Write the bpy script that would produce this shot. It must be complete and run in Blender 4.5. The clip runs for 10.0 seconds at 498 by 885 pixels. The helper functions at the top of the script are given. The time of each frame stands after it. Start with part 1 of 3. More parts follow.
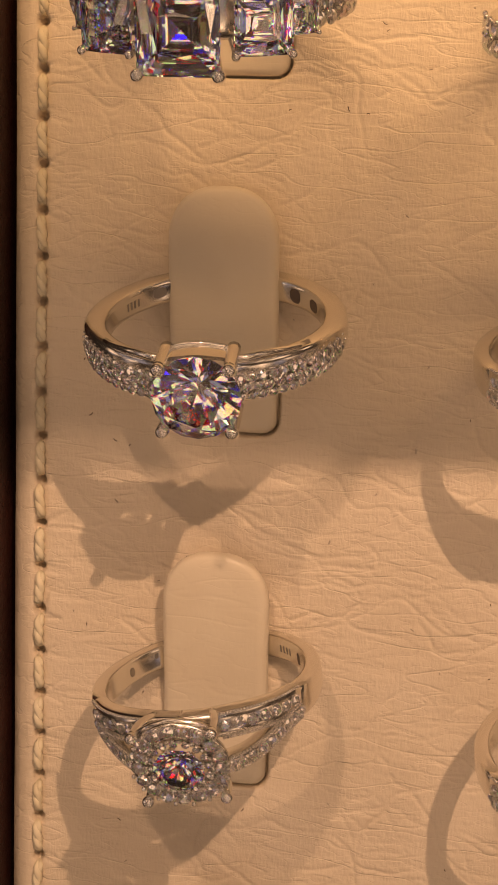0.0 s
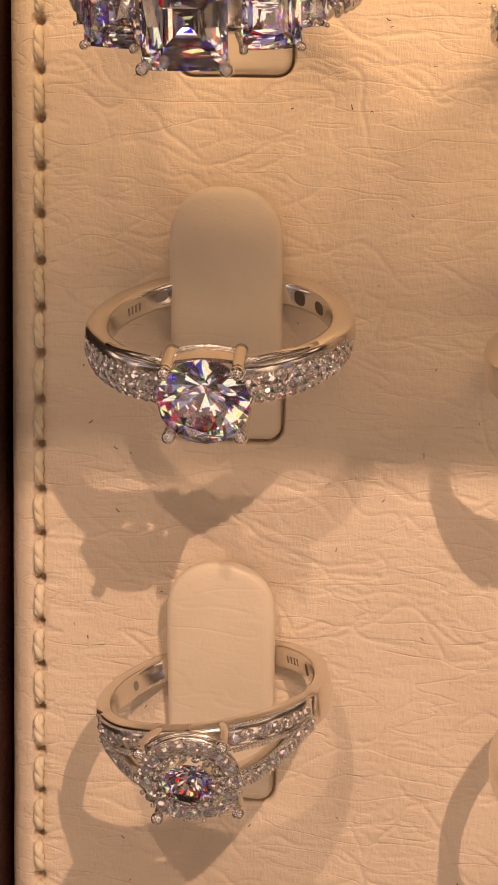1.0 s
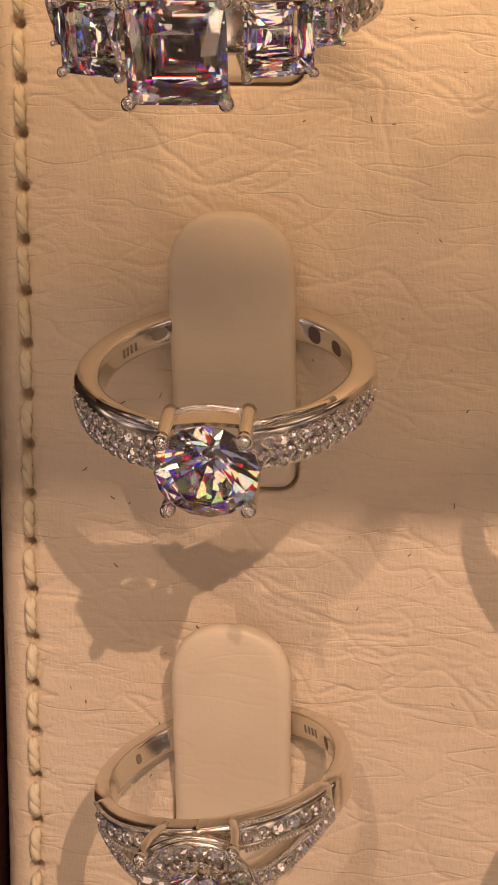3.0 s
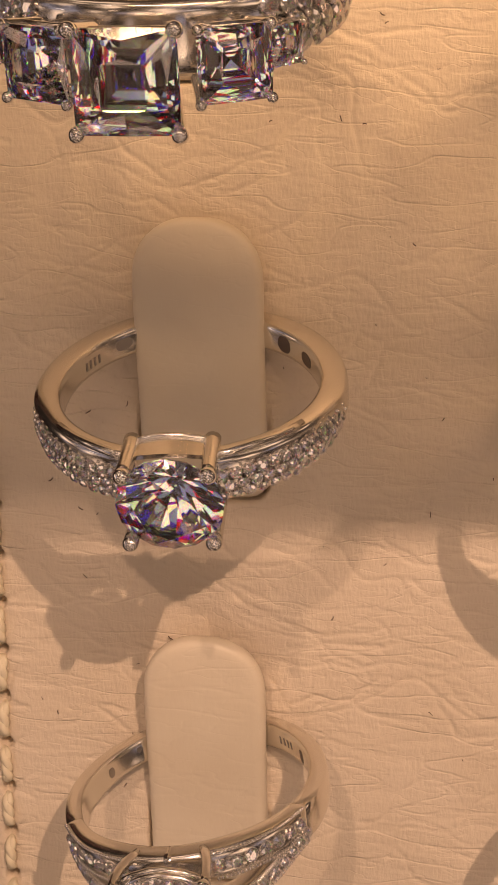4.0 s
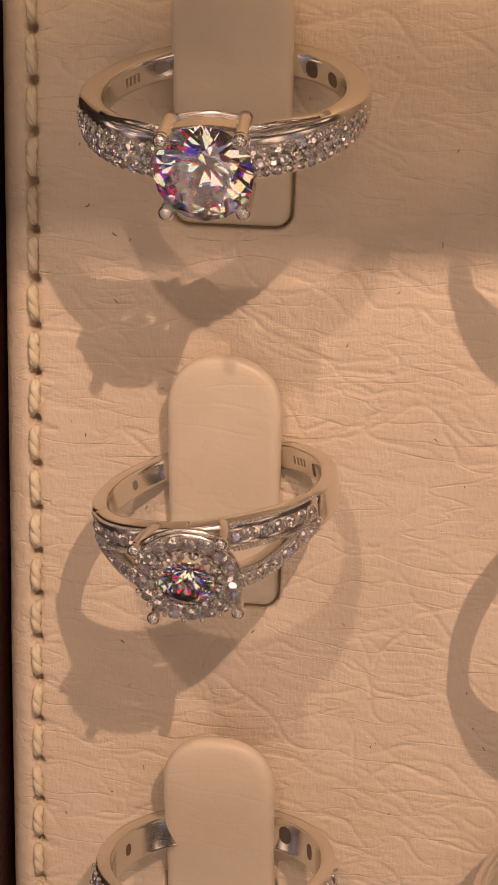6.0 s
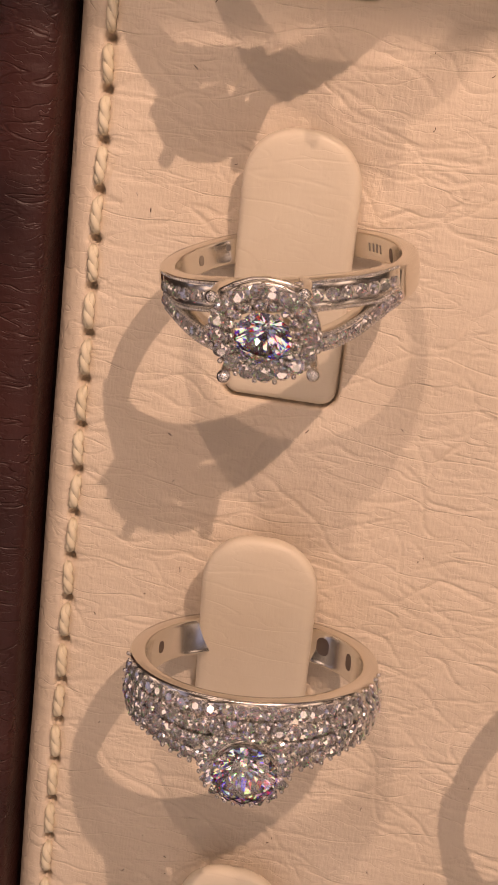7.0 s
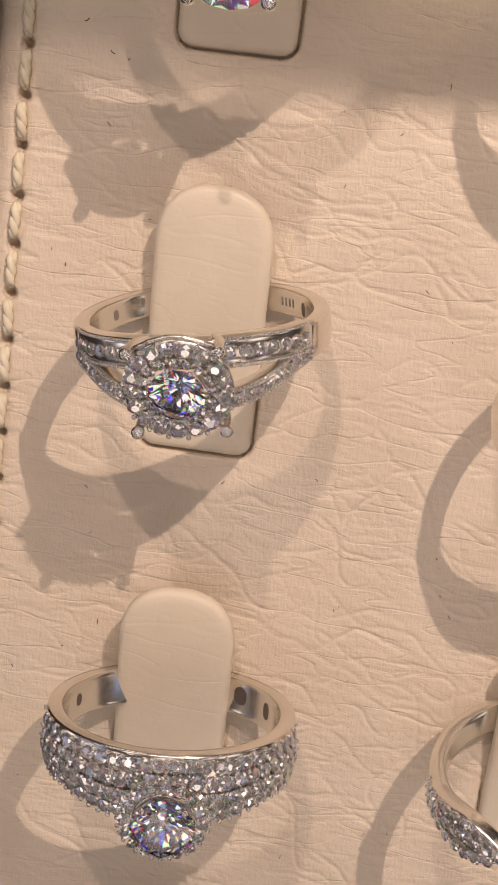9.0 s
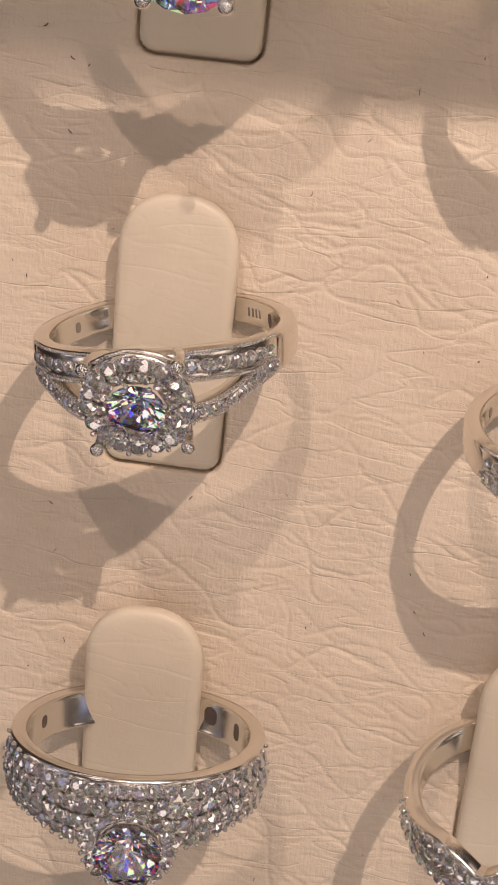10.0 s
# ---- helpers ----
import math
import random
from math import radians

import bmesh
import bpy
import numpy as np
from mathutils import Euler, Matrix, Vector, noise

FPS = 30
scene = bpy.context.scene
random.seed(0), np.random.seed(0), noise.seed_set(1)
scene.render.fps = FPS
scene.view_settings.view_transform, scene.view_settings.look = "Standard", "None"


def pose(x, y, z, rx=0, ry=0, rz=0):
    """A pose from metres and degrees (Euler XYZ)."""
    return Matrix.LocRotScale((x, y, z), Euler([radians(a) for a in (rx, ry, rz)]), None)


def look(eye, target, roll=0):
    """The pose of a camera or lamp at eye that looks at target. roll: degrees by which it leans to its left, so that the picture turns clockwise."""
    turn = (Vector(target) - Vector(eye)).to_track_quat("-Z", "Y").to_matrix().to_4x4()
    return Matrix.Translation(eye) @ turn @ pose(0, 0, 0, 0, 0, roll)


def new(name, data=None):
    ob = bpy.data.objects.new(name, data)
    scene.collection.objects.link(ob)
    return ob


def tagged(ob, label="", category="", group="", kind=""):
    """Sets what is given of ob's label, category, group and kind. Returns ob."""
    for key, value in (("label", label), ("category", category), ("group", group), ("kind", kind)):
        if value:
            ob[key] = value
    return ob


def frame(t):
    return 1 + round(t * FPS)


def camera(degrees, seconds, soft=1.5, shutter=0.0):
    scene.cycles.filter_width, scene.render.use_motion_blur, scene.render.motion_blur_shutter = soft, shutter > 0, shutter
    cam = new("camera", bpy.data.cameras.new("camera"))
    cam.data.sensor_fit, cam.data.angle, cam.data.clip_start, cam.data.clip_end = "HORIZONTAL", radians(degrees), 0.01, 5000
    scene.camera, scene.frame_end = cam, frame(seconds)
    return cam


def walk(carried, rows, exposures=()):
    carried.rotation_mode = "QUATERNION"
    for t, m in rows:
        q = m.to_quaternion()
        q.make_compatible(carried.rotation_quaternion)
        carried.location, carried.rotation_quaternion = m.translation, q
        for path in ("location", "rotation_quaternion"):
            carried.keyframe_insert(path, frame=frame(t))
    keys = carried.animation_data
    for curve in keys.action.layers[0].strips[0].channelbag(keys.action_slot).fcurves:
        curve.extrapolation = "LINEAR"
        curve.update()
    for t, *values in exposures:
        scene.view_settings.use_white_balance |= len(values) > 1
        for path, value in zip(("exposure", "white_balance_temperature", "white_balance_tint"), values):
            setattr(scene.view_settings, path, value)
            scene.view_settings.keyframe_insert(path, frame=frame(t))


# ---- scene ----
MM = 0.001
cam = camera(19.25, 10.0)
PATH = [
    (0, 0.01274, 0.05019, 0.12096, -9.410, 7.482, 1.751),
    (0.5, 0.00945, 0.04969, 0.11952, -9.108, 7.949, 1.654),
    (1, 0.01028, 0.04891, 0.11873, -8.851, 6.513, 1.249),
    (1.5, 0.01170, 0.04976, 0.11884, -8.449, 5.556, 1.108),
    (2, 0.00846, 0.04878, 0.11282, -9.279, 6.385, 1.113),
    (2.5, 0.00860, 0.05068, 0.11046, -9.730, 6.539, 0.945),
    (3, 0.00917, 0.05546, 0.10554, -11.506, 7.061, 0.507),
    (3.2, 0.01057, 0.05757, 0.10405, -12.210, 6.870, 0.191),
    (4.3, 0.01019, 0.06173, 0.10038, -15.675, 6.728, -0.219),
    (4.5, 0.00974, 0.06118, 0.10070, -15.857, 6.764, -0.195),
    (5, 0.00975, 0.05832, 0.10336, -15.098, 6.961, 0.445),
    (5.2, 0.01020, 0.05705, 0.10528, -14.049, 7.065, 0.846),
    (6.3, 0.01103, 0.03789, 0.11388, -16.031, 7.685, 2.502),
    (6.5, 0.00978, 0.03401, 0.11400, -16.445, 7.827, 3.422),
    (7, 0.00500, 0.02887, 0.11274, -15.819, 7.685, 6.211),
    (7.5, 0.00048, 0.02915, 0.11207, -14.333, 7.337, 7.036),
    (8, 0.00307, 0.03041, 0.11325, -14.164, 5.500, 7.074),
    (8.5, 0.00350, 0.02987, 0.11275, -14.713, 5.417, 6.619),
    (9, 0.00545, 0.03076, 0.11314, -14.588, 4.666, 6.499),
    (9.5, 0.00630, 0.03005, 0.10950, -14.791, 4.267, 6.439),
    (10, 0.00726, 0.03117, 0.11001, -14.545, 4.365, 6.155),
]
walk(cam, [(t, pose(x, y, z, rx, ry, rz)) for t, x, y, z, rx, ry, rz in PATH],
     exposures=[(0.0, -0.15, 10400, 28), (0.6, 0.22, 9000, 28), (1.5, 0.0, 8900, 28), (2.5, -0.05, 8800, 28), (5.2, -0.1, 8800, 29), (6.5, 0.1, 8000, 29), (7.4, 0.34, 7300, 24),
                (7.9, 0.36, 6500, 15), (9.0, 0.38, 6450, 15), (9.6, 0.25, 6450, 15), (10.0, 0.28, 6450, 15)])

# ---- light: an invented patchy surround and the showcase's small spot lamps ----
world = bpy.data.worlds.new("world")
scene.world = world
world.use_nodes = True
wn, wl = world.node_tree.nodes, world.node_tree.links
# invented surround of random dim, warm and cool patches, for fill and stone sparkle
sparkle_cells = wn.new("ShaderNodeTexVoronoi")
sparkle_cells.inputs["Scale"].default_value = 6.5
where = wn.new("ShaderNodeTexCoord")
wl.new(where.outputs["Generated"], sparkle_cells.inputs["Vector"])
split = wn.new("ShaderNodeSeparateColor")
wl.new(sparkle_cells.outputs["Color"], split.inputs[0])
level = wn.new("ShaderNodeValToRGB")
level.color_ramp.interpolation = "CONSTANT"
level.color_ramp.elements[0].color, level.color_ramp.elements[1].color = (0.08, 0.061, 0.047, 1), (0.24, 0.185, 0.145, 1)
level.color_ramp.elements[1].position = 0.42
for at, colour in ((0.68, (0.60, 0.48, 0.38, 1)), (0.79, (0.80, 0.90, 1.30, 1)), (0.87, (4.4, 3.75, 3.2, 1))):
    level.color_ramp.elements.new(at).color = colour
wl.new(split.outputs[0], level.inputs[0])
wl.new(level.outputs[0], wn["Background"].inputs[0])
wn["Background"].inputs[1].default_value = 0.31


def spot(name, eye, target, watts, colour, degrees, blend, radius):
    lamp = bpy.data.lights.new(name, "SPOT")
    lamp.energy, lamp.color, lamp.spot_size, lamp.spot_blend, lamp.shadow_soft_size = watts, colour, radians(degrees), blend, radius
    ob = new(name, lamp)
    ob.matrix_world = look(eye, target)
    return ob


# two lamps whose light is cut off along one straight edge, and a row of lamps over the far rows
spot("showcase_lamp", (0.082, 0.192, 0.207), (0.082, -0.10, 0.37), 1.5, (1.0, 0.78, 0.63), 162.1, 0.0, 0.0012)
spot("showcase_lamp", (-0.032, 0.192, 0.207), (-0.032, -0.10, 0.37), 0.58, (1.0, 0.78, 0.63), 162.1, 0.0, 0.0012)
for x in (-0.05, 0.0, 0.05, 0.10, 0.15):
    spot("showcase_lamp", (x, 0.24, 0.19), (x * 0.4, 0.130, 0.0), 0.72, (1.0, 0.73, 0.45), 34, 0.4, 0.016)


def sparkle_lamp(eye, wide, deep, watts, colour):
    lamp = bpy.data.lights.new("sparkle_lamp", "AREA")
    lamp.shape, lamp.size, lamp.size_y, lamp.energy, lamp.color = "RECTANGLE", wide, deep, watts, colour
    new("sparkle_lamp", lamp).matrix_world = look(eye, (0, 0.01, 0))


# small unseen lamps, warm and cool, added all round to make the stones sparkle
for k in range(11):
    q, up = 2 * math.pi * (k * 0.382 + 0.05), 0.92 - 0.055 * k
    out = math.sqrt(1 - up * up)
    sparkle_lamp((1.1 * out * math.cos(q), 1.1 * out * math.sin(q), 1.1 * up), 0.05, 0.05, 0.05, (1.0, 0.82, 0.66) if k % 3 else (0.86, 0.92, 1.0))
# broad unseen lamp added on the near side to brighten stones and metal
sparkle_lamp((0.05, -0.80, 0.95), 0.50, 0.20, 0.25, (1.0, 0.86, 0.72))


# ---- materials ----
def material(name, colour, rough=0.5, metal=0.0):
    m = bpy.data.materials.new(name)
    m.use_nodes = True
    b = m.node_tree.nodes["Principled BSDF"]
    b.inputs["Base Color"].default_value = (*colour, 1)
    b.inputs["Roughness"].default_value = rough
    b.inputs["Metallic"].default_value = metal
    return m, m.node_tree.nodes, m.node_tree.links, b


def noise_tex(n, l, scale, detail=3.0, stretch=(1, 1, 1)):
    geo = n.new("ShaderNodeNewGeometry")
    mp = n.new("ShaderNodeMapping")
    mp.inputs["Scale"].default_value = stretch
    l.new(geo.outputs["Position"], mp.inputs["Vector"])
    t = n.new("ShaderNodeTexNoise")
    t.inputs["Scale"].default_value = scale
    t.inputs["Detail"].default_value = detail
    l.new(mp.outputs[0], t.inputs["Vector"])
    return t


def mix_colour(n, l, fac, a, b, lo=0.35, hi=0.65):
    ramp = n.new("ShaderNodeValToRGB")
    ramp.color_ramp.elements[0].position, ramp.color_ramp.elements[1].position = lo, hi
    ramp.color_ramp.elements[0].color, ramp.color_ramp.elements[1].color = (*a, 1), (*b, 1)
    l.new(fac, ramp.inputs[0])
    return ramp.outputs[0]


def add_bump(n, l, bsdf, fac, dist, strength=1.0, prior=None):
    bm_ = n.new("ShaderNodeBump")
    bm_.inputs["Distance"].default_value = dist
    bm_.inputs["Strength"].default_value = strength
    l.new(fac, bm_.inputs["Height"])
    if prior:
        l.new(prior.outputs[0], bm_.inputs["Normal"])
    l.new(bm_.outputs[0], bsdf.inputs["Normal"])
    return bm_


def ridges(n, l, scale, stretch, width):
    """Thin wandering lines where a soft noise crosses its middle."""
    t = noise_tex(n, l, scale, 2.0, stretch)
    t.inputs["Roughness"].default_value = 0.55
    sub = n.new("ShaderNodeMath")
    sub.operation, sub.inputs[1].default_value = "SUBTRACT", 0.5
    l.new(t.outputs["Fac"], sub.inputs[0])
    ab = n.new("ShaderNodeMath")
    ab.operation = "ABSOLUTE"
    l.new(sub.outputs[0], ab.inputs[0])
    mr = n.new("ShaderNodeMapRange")
    mr.interpolation_type = "SMOOTHSTEP"
    mr.inputs["From Max"].default_value = width
    l.new(ab.outputs[0], mr.inputs["Value"])
    return mr.outputs[0]


def leather(name, dark, light, rough, grain=0.00003, stretch=(1.7, 0.45, 1), lines=0.0, line_scale=260):
    m, n, l, b = material(name, light, rough)
    big = noise_tex(n, l, 90, 4)
    l.new(mix_colour(n, l, big.outputs["Fac"], dark, light), b.inputs["Base Color"])
    fine = noise_tex(n, l, 2600, 3, stretch)
    b1 = add_bump(n, l, b, fine.outputs["Fac"], grain, 0.6)
    mid = noise_tex(n, l, 700, 4, (0.6, 1.6, 1))
    b2 = add_bump(n, l, b, mid.outputs["Fac"], grain * 2.5, 0.5, b1)
    if lines:
        b3 = add_bump(n, l, b, ridges(n, l, line_scale, (0.22, 1.0, 1), 0.022), lines, 0.8, b2)
        add_bump(n, l, b, ridges(n, l, line_scale * 2.3, (0.35, 1.0, 1), 0.03), lines * 0.5, 0.7, b3)
    mr = n.new("ShaderNodeMapRange")
    mr.inputs["To Min"].default_value, mr.inputs["To Max"].default_value = rough - 0.08, rough + 0.1
    l.new(mid.outputs["Fac"], mr.inputs["Value"])
    l.new(mr.outputs[0], b.inputs["Roughness"])
    b.inputs["Specular IOR Level"].default_value = 0.35
    return m


CREAM = leather("cream_leather", (0.66, 0.56, 0.44), (0.71, 0.61, 0.49), 0.50, 0.00011, lines=0.000045, line_scale=330)
TONGUE = leather("smooth_cream_leather", (0.69, 0.60, 0.47), (0.74, 0.66, 0.53), 0.42, 0.000014, lines=0.000016, line_scale=240)
BROWN = leather("brown_leather", (0.026, 0.0065, 0.0055), (0.048, 0.013, 0.010), 0.42, 0.00008, (1, 0.5, 1), lines=0.00007, line_scale=420)
THREAD = leather("cream_thread", (0.66, 0.58, 0.42), (0.78, 0.71, 0.55), 0.6, 0.00004, (1, 0.3, 1))
DARK, _, _, _ = material("dark_felt", (0.012, 0.010, 0.009), 0.9)
SPECK, _, _, _ = material("dark_lint", (0.10, 0.06, 0.04), 0.8)


def metal(name, colour, rough):
    m, n, l, b = material(name, colour, rough, 1.0)
    t = noise_tex(n, l, 900, 3)
    mr = n.new("ShaderNodeMapRange")
    mr.inputs["To Min"].default_value, mr.inputs["To Max"].default_value = rough * 0.6, rough * 1.6
    l.new(t.outputs["Fac"], mr.inputs["Value"])
    l.new(mr.outputs[0], b.inputs["Roughness"])
    add_bump(n, l, b, t.outputs["Fac"], 0.000003, 0.2)
    return m


GOLD = metal("white_gold", (0.80, 0.76, 0.70), 0.17)
BRIGHT = metal("bright_white_gold", (0.86, 0.83, 0.79), 0.13)
ENGRAVED, _, _, _ = material("engraved_mark", (0.20, 0.16, 0.14), 0.4, 0.9)
STAMP, _, _, _ = material("stamped_mark", (0.42, 0.39, 0.36), 0.4, 1.0)


def gem(name, split, sheen, rough, glow):
    """The crown of a cut stone: clear glass, a share of it split into three refractions, one a colour, the sheen of its facets and a little scattering."""
    m = bpy.data.materials.new(name)
    m.use_nodes = True
    n, l = m.node_tree.nodes, m.node_tree.links
    n.remove(n["Principled BSDF"])
    out = n["Material Output"]

    def glass(colour, ior):
        g = n.new("ShaderNodeBsdfGlass")
        g.inputs["Color"].default_value = colour
        g.inputs["Roughness"].default_value = 0.0
        g.inputs["IOR"].default_value = ior
        return g

    last = None
    for colour, ior in (((1, 0, 0, 1), 1.41), ((0, 1, 0, 1), 1.50), ((0, 0, 1, 1), 1.60)):
        g = glass(colour, ior)
        if last is None:
            last = g
        else:
            add = n.new("ShaderNodeAddShader")
            l.new(last.outputs[0], add.inputs[0])
            l.new(g.outputs[0], add.inputs[1])
            last = add
    mix = n.new("ShaderNodeMixShader")
    mix.inputs[0].default_value = split
    l.new(glass((1, 1, 1, 1), 1.5).outputs[0], mix.inputs[1])
    l.new(last.outputs[0], mix.inputs[2])
    shine = n.new("ShaderNodeBsdfGlossy")
    shine.inputs["Color"].default_value = (1.0, 0.99, 1.0, 1)
    shine.inputs["Roughness"].default_value = rough
    top = n.new("ShaderNodeMixShader")
    top.inputs[0].default_value = sheen
    l.new(mix.outputs[0], top.inputs[1])
    l.new(shine.outputs[0], top.inputs[2])
    white = n.new("ShaderNodeBsdfDiffuse")
    white.inputs["Color"].default_value = (0.92, 0.92, 0.94, 1)
    whole = n.new("ShaderNodeMixShader")
    whole.inputs[0].default_value = glow
    l.new(top.outputs[0], whole.inputs[1])
    l.new(white.outputs[0], whole.inputs[2])
    l.new(whole.outputs[0], out.inputs["Surface"])
    return m


def pavilion(name, colour, rough):
    """The lower facets of a cut stone, which throw the light back."""
    m = bpy.data.materials.new(name)
    m.use_nodes = True
    n, l = m.node_tree.nodes, m.node_tree.links
    n.remove(n["Principled BSDF"])
    g = n.new("ShaderNodeBsdfGlossy")
    g.inputs["Color"].default_value, g.inputs["Roughness"].default_value = (*colour, 1), rough
    l.new(g.outputs[0], n["Material Output"].inputs["Surface"])
    return m


GEM = gem("cut_stone", 0.28, 0.08, 0.02, 0.02)
PAVE = gem("small_cut_stone", 0.2, 0.48, 0.06, 0.11)
FACETS = pavilion("stone_facets", (0.93, 0.93, 0.97), 0.015)
SMALL_FACETS = pavilion("small_stone_facets", (0.96, 0.96, 0.98), 0.03)


# ---- mesh helpers ----
def mesh_of(name, bm, mat, smooth=True):
    bmesh.ops.recalc_face_normals(bm, faces=bm.faces)
    me = bpy.data.meshes.new(name)
    bm.to_mesh(me)
    bm.free()
    me.materials.append(mat)
    if smooth:
        me.polygons.foreach_set("use_smooth", [True] * len(me.polygons))
    return me


def foiled(me, lower):
    """Gives the faces below a stone's girdle their own bright facets."""
    me.materials.append(lower)
    me.polygons.foreach_set("material_index", [1 if p.normal.z < -0.2 else 0 for p in me.polygons])
    return me


def part(name, bm, mat, parent, label="", smooth=True):
    ob = new(name, mesh_of(name, bm, mat, smooth))
    ob.parent = parent
    if label:
        tagged(ob, label)
    return ob


def piece(name, me, parent, m):
    ob = new(name, me)
    ob.parent = parent
    ob.matrix_basis = m
    return ob


def grid_mesh(name, pts, nu, nv, mat, close_u=False, close_v=False):
    """A mesh on a grid of nu x nv points."""
    faces = []
    for i in range(nu if close_u else nu - 1):
        for j in range(nv if close_v else nv - 1):
            a, b = i * nv + j, ((i + 1) % nu) * nv + j
            c, d = ((i + 1) % nu) * nv + (j + 1) % nv, i * nv + (j + 1) % nv
            faces.append((a, b, c, d))
    me = bpy.data.meshes.new(name)
    me.from_pydata(pts, [], faces)
    me.materials.append(mat)
    me.polygons.foreach_set("use_smooth", [True] * len(me.polygons))
    me.update()
    return me


def hull(points):
    bm = bmesh.new()
    for p in points:
        bm.verts.new(p)
    bmesh.ops.convex_hull(bm, input=bm.verts)
    return bm


def loop(n, r, z, turn=0.0):
    return [(r * math.cos(2 * math.pi * (k + turn) / n), r * math.sin(2 * math.pi * (k + turn) / n), z) for k in range(n)]


def brilliant(r):
    """Round brilliant with table, star, kite and half facets, girdle at z = 0, table up."""
    steep, flat = 0.862, 0.687
    pts = loop(8, 0.56, 0.02 + flat * 0.44) + loop(8, 0.80, 0.02 + flat * (1 - 0.80 * 0.9239), 0.5)
    pts += loop(16, 1.0, 0.02) + loop(16, 1.0, -0.02)
    pts += loop(8, 0.25, -0.02 - steep * (1 - 0.25 * 0.9239), 0.5) + [(0, 0, -0.02 - steep)]
    return hull([(x * r, y * r, z * r) for x, y, z in pts])


def small_brilliant(r):
    return hull([(x * r, y * r, z * r) for x, y, z in
                 loop(6, 0.48, 0.36) + loop(6, 0.76, 0.235, 0.5) + loop(12, 1.0, 0.02) + loop(12, 1.0, -0.04) + loop(6, 0.30, -0.64, 0.5) + [(0, 0, -0.85)]])


def princess(r):
    """Square cut stone: a small table, star and corner facets, and a pavilion of many chevron facets."""
    corners, sides = ((1, 1), (-1, 1), (-1, -1), (1, -1)), ((1, 0), (0, 1), (-1, 0), (0, -1))
    pts = [(x * q, y * q, z) for q, z in ((0.42, 0.34), (0.70, 0.20), (1.0, 0.02), (1.0, -0.04)) for x, y in corners]
    pts += [(x * q, y * q, z) for q, z in ((0.52, 0.325), (0.82, 0.17), (1.015, 0.02), (1.015, -0.04)) for x, y in sides]
    for k, (q, z) in enumerate(((0.88, -0.20), (0.74, -0.37), (0.58, -0.53), (0.41, -0.67), (0.22, -0.80))):
        pts += [(x * q, y * q, z) for x, y in corners]
        pts += [(x * q * 1.05 - y * q * t, y * q * 1.05 + x * q * t, z + 0.03) for x, y in sides for t in ((0.0,) if k % 2 else (-0.45, 0.45))]
    return hull([(x * r, y * r, z * r) for x, y, z in pts + [(0, 0, -0.92)]])


def ball(r):
    bm = bmesh.new()
    bmesh.ops.create_icosphere(bm, subdivisions=2, radius=r)
    return bm


def tube(path, radii, n=10):
    """A round bar through the points of a path, closed at both ends."""
    bm = bmesh.new()
    rings = []
    up = Vector((0.31, 0.77, 0.55))
    for k, p in enumerate(path):
        way = (Vector(path[min(k + 1, len(path) - 1)]) - Vector(path[max(k - 1, 0)])).normalized()
        side = way.cross(up).normalized()
        other = side.cross(way)
        r = radii[k] if isinstance(radii, (list, tuple)) else radii
        rings.append([bm.verts.new(Vector(p) + r * (math.cos(a) * side + math.sin(a) * other))
                      for a in (2 * math.pi * q / n for q in range(n))])
    for a, b in zip(rings, rings[1:]):
        for q in range(n):
            bm.faces.new((a[q], a[(q + 1) % n], b[(q + 1) % n], b[q]))
    bm.faces.new(rings[0][::-1]), bm.faces.new(rings[-1])
    return bm


def smoothstep(a, b, x):
    x = min(max((x - a) / (b - a), 0.0), 1.0)
    return x * x * (3 - 2 * x)


def on_ring(theta, r, a):
    """A place in a ring's own frame: theta degrees from the head, r from the centre, a along the finger."""
    q = radians(theta)
    return Vector((r * math.sin(q), a, r * math.cos(q)))


def seat_pose(theta, r, a, tip=0.0, spin=0.0):
    """The pose of a stone on the ring's outside, its table away from the centre."""
    return Matrix.Translation(on_ring(theta, r, a)) @ Euler((radians(tip), radians(theta), 0)).to_matrix().to_4x4() @ Matrix.Rotation(spin, 4, "Z")


def band(name, shape, start, end, steps, parent, mat=None, label="", closed=False, round_edge=0.35):
    """A swept band. shape(theta) gives inner radius, outer radius, lower and upper edge along the finger."""
    sec = 16
    pts = []
    for k in range(steps):
        th = start + (end - start) * k / (steps if closed else steps - 1)
        r0, r1, a0, a1 = shape(th)
        cr, ca, hr, ha = (r0 + r1) / 2, (a0 + a1) / 2, (r1 - r0) / 2, (a1 - a0) / 2
        for q in range(sec):
            w = 2 * math.pi * (q + 0.5) / sec
            c, s = math.cos(w), math.sin(w)
            e = round_edge
            pts.append(on_ring(th, cr + hr * math.copysign(abs(c) ** e, c), ca + ha * math.copysign(abs(s) ** (e if c < 0 else min(1.0, e * 1.8)), s)))
    me = grid_mesh(name, pts, steps, sec, mat or GOLD, closed, True)
    if not closed:
        bm = bmesh.new()
        bm.from_mesh(me)
        bm.verts.ensure_lookup_table()
        bm.faces.new([bm.verts[q] for q in range(sec)][::-1])
        bm.faces.new([bm.verts[(steps - 1) * sec + q] for q in range(sec)])
        bm.to_mesh(me)
        bm.free()
    ob = new(name, me)
    ob.parent = parent
    if label:
        tagged(ob, label)
    return ob


MESHES = {}


def shared(kind, r, make, mat, smooth):
    key = (kind, round(r, 6))
    if key not in MESHES:
        MESHES[key] = mesh_of(kind, make(r), mat, smooth)
    return MESHES[key]


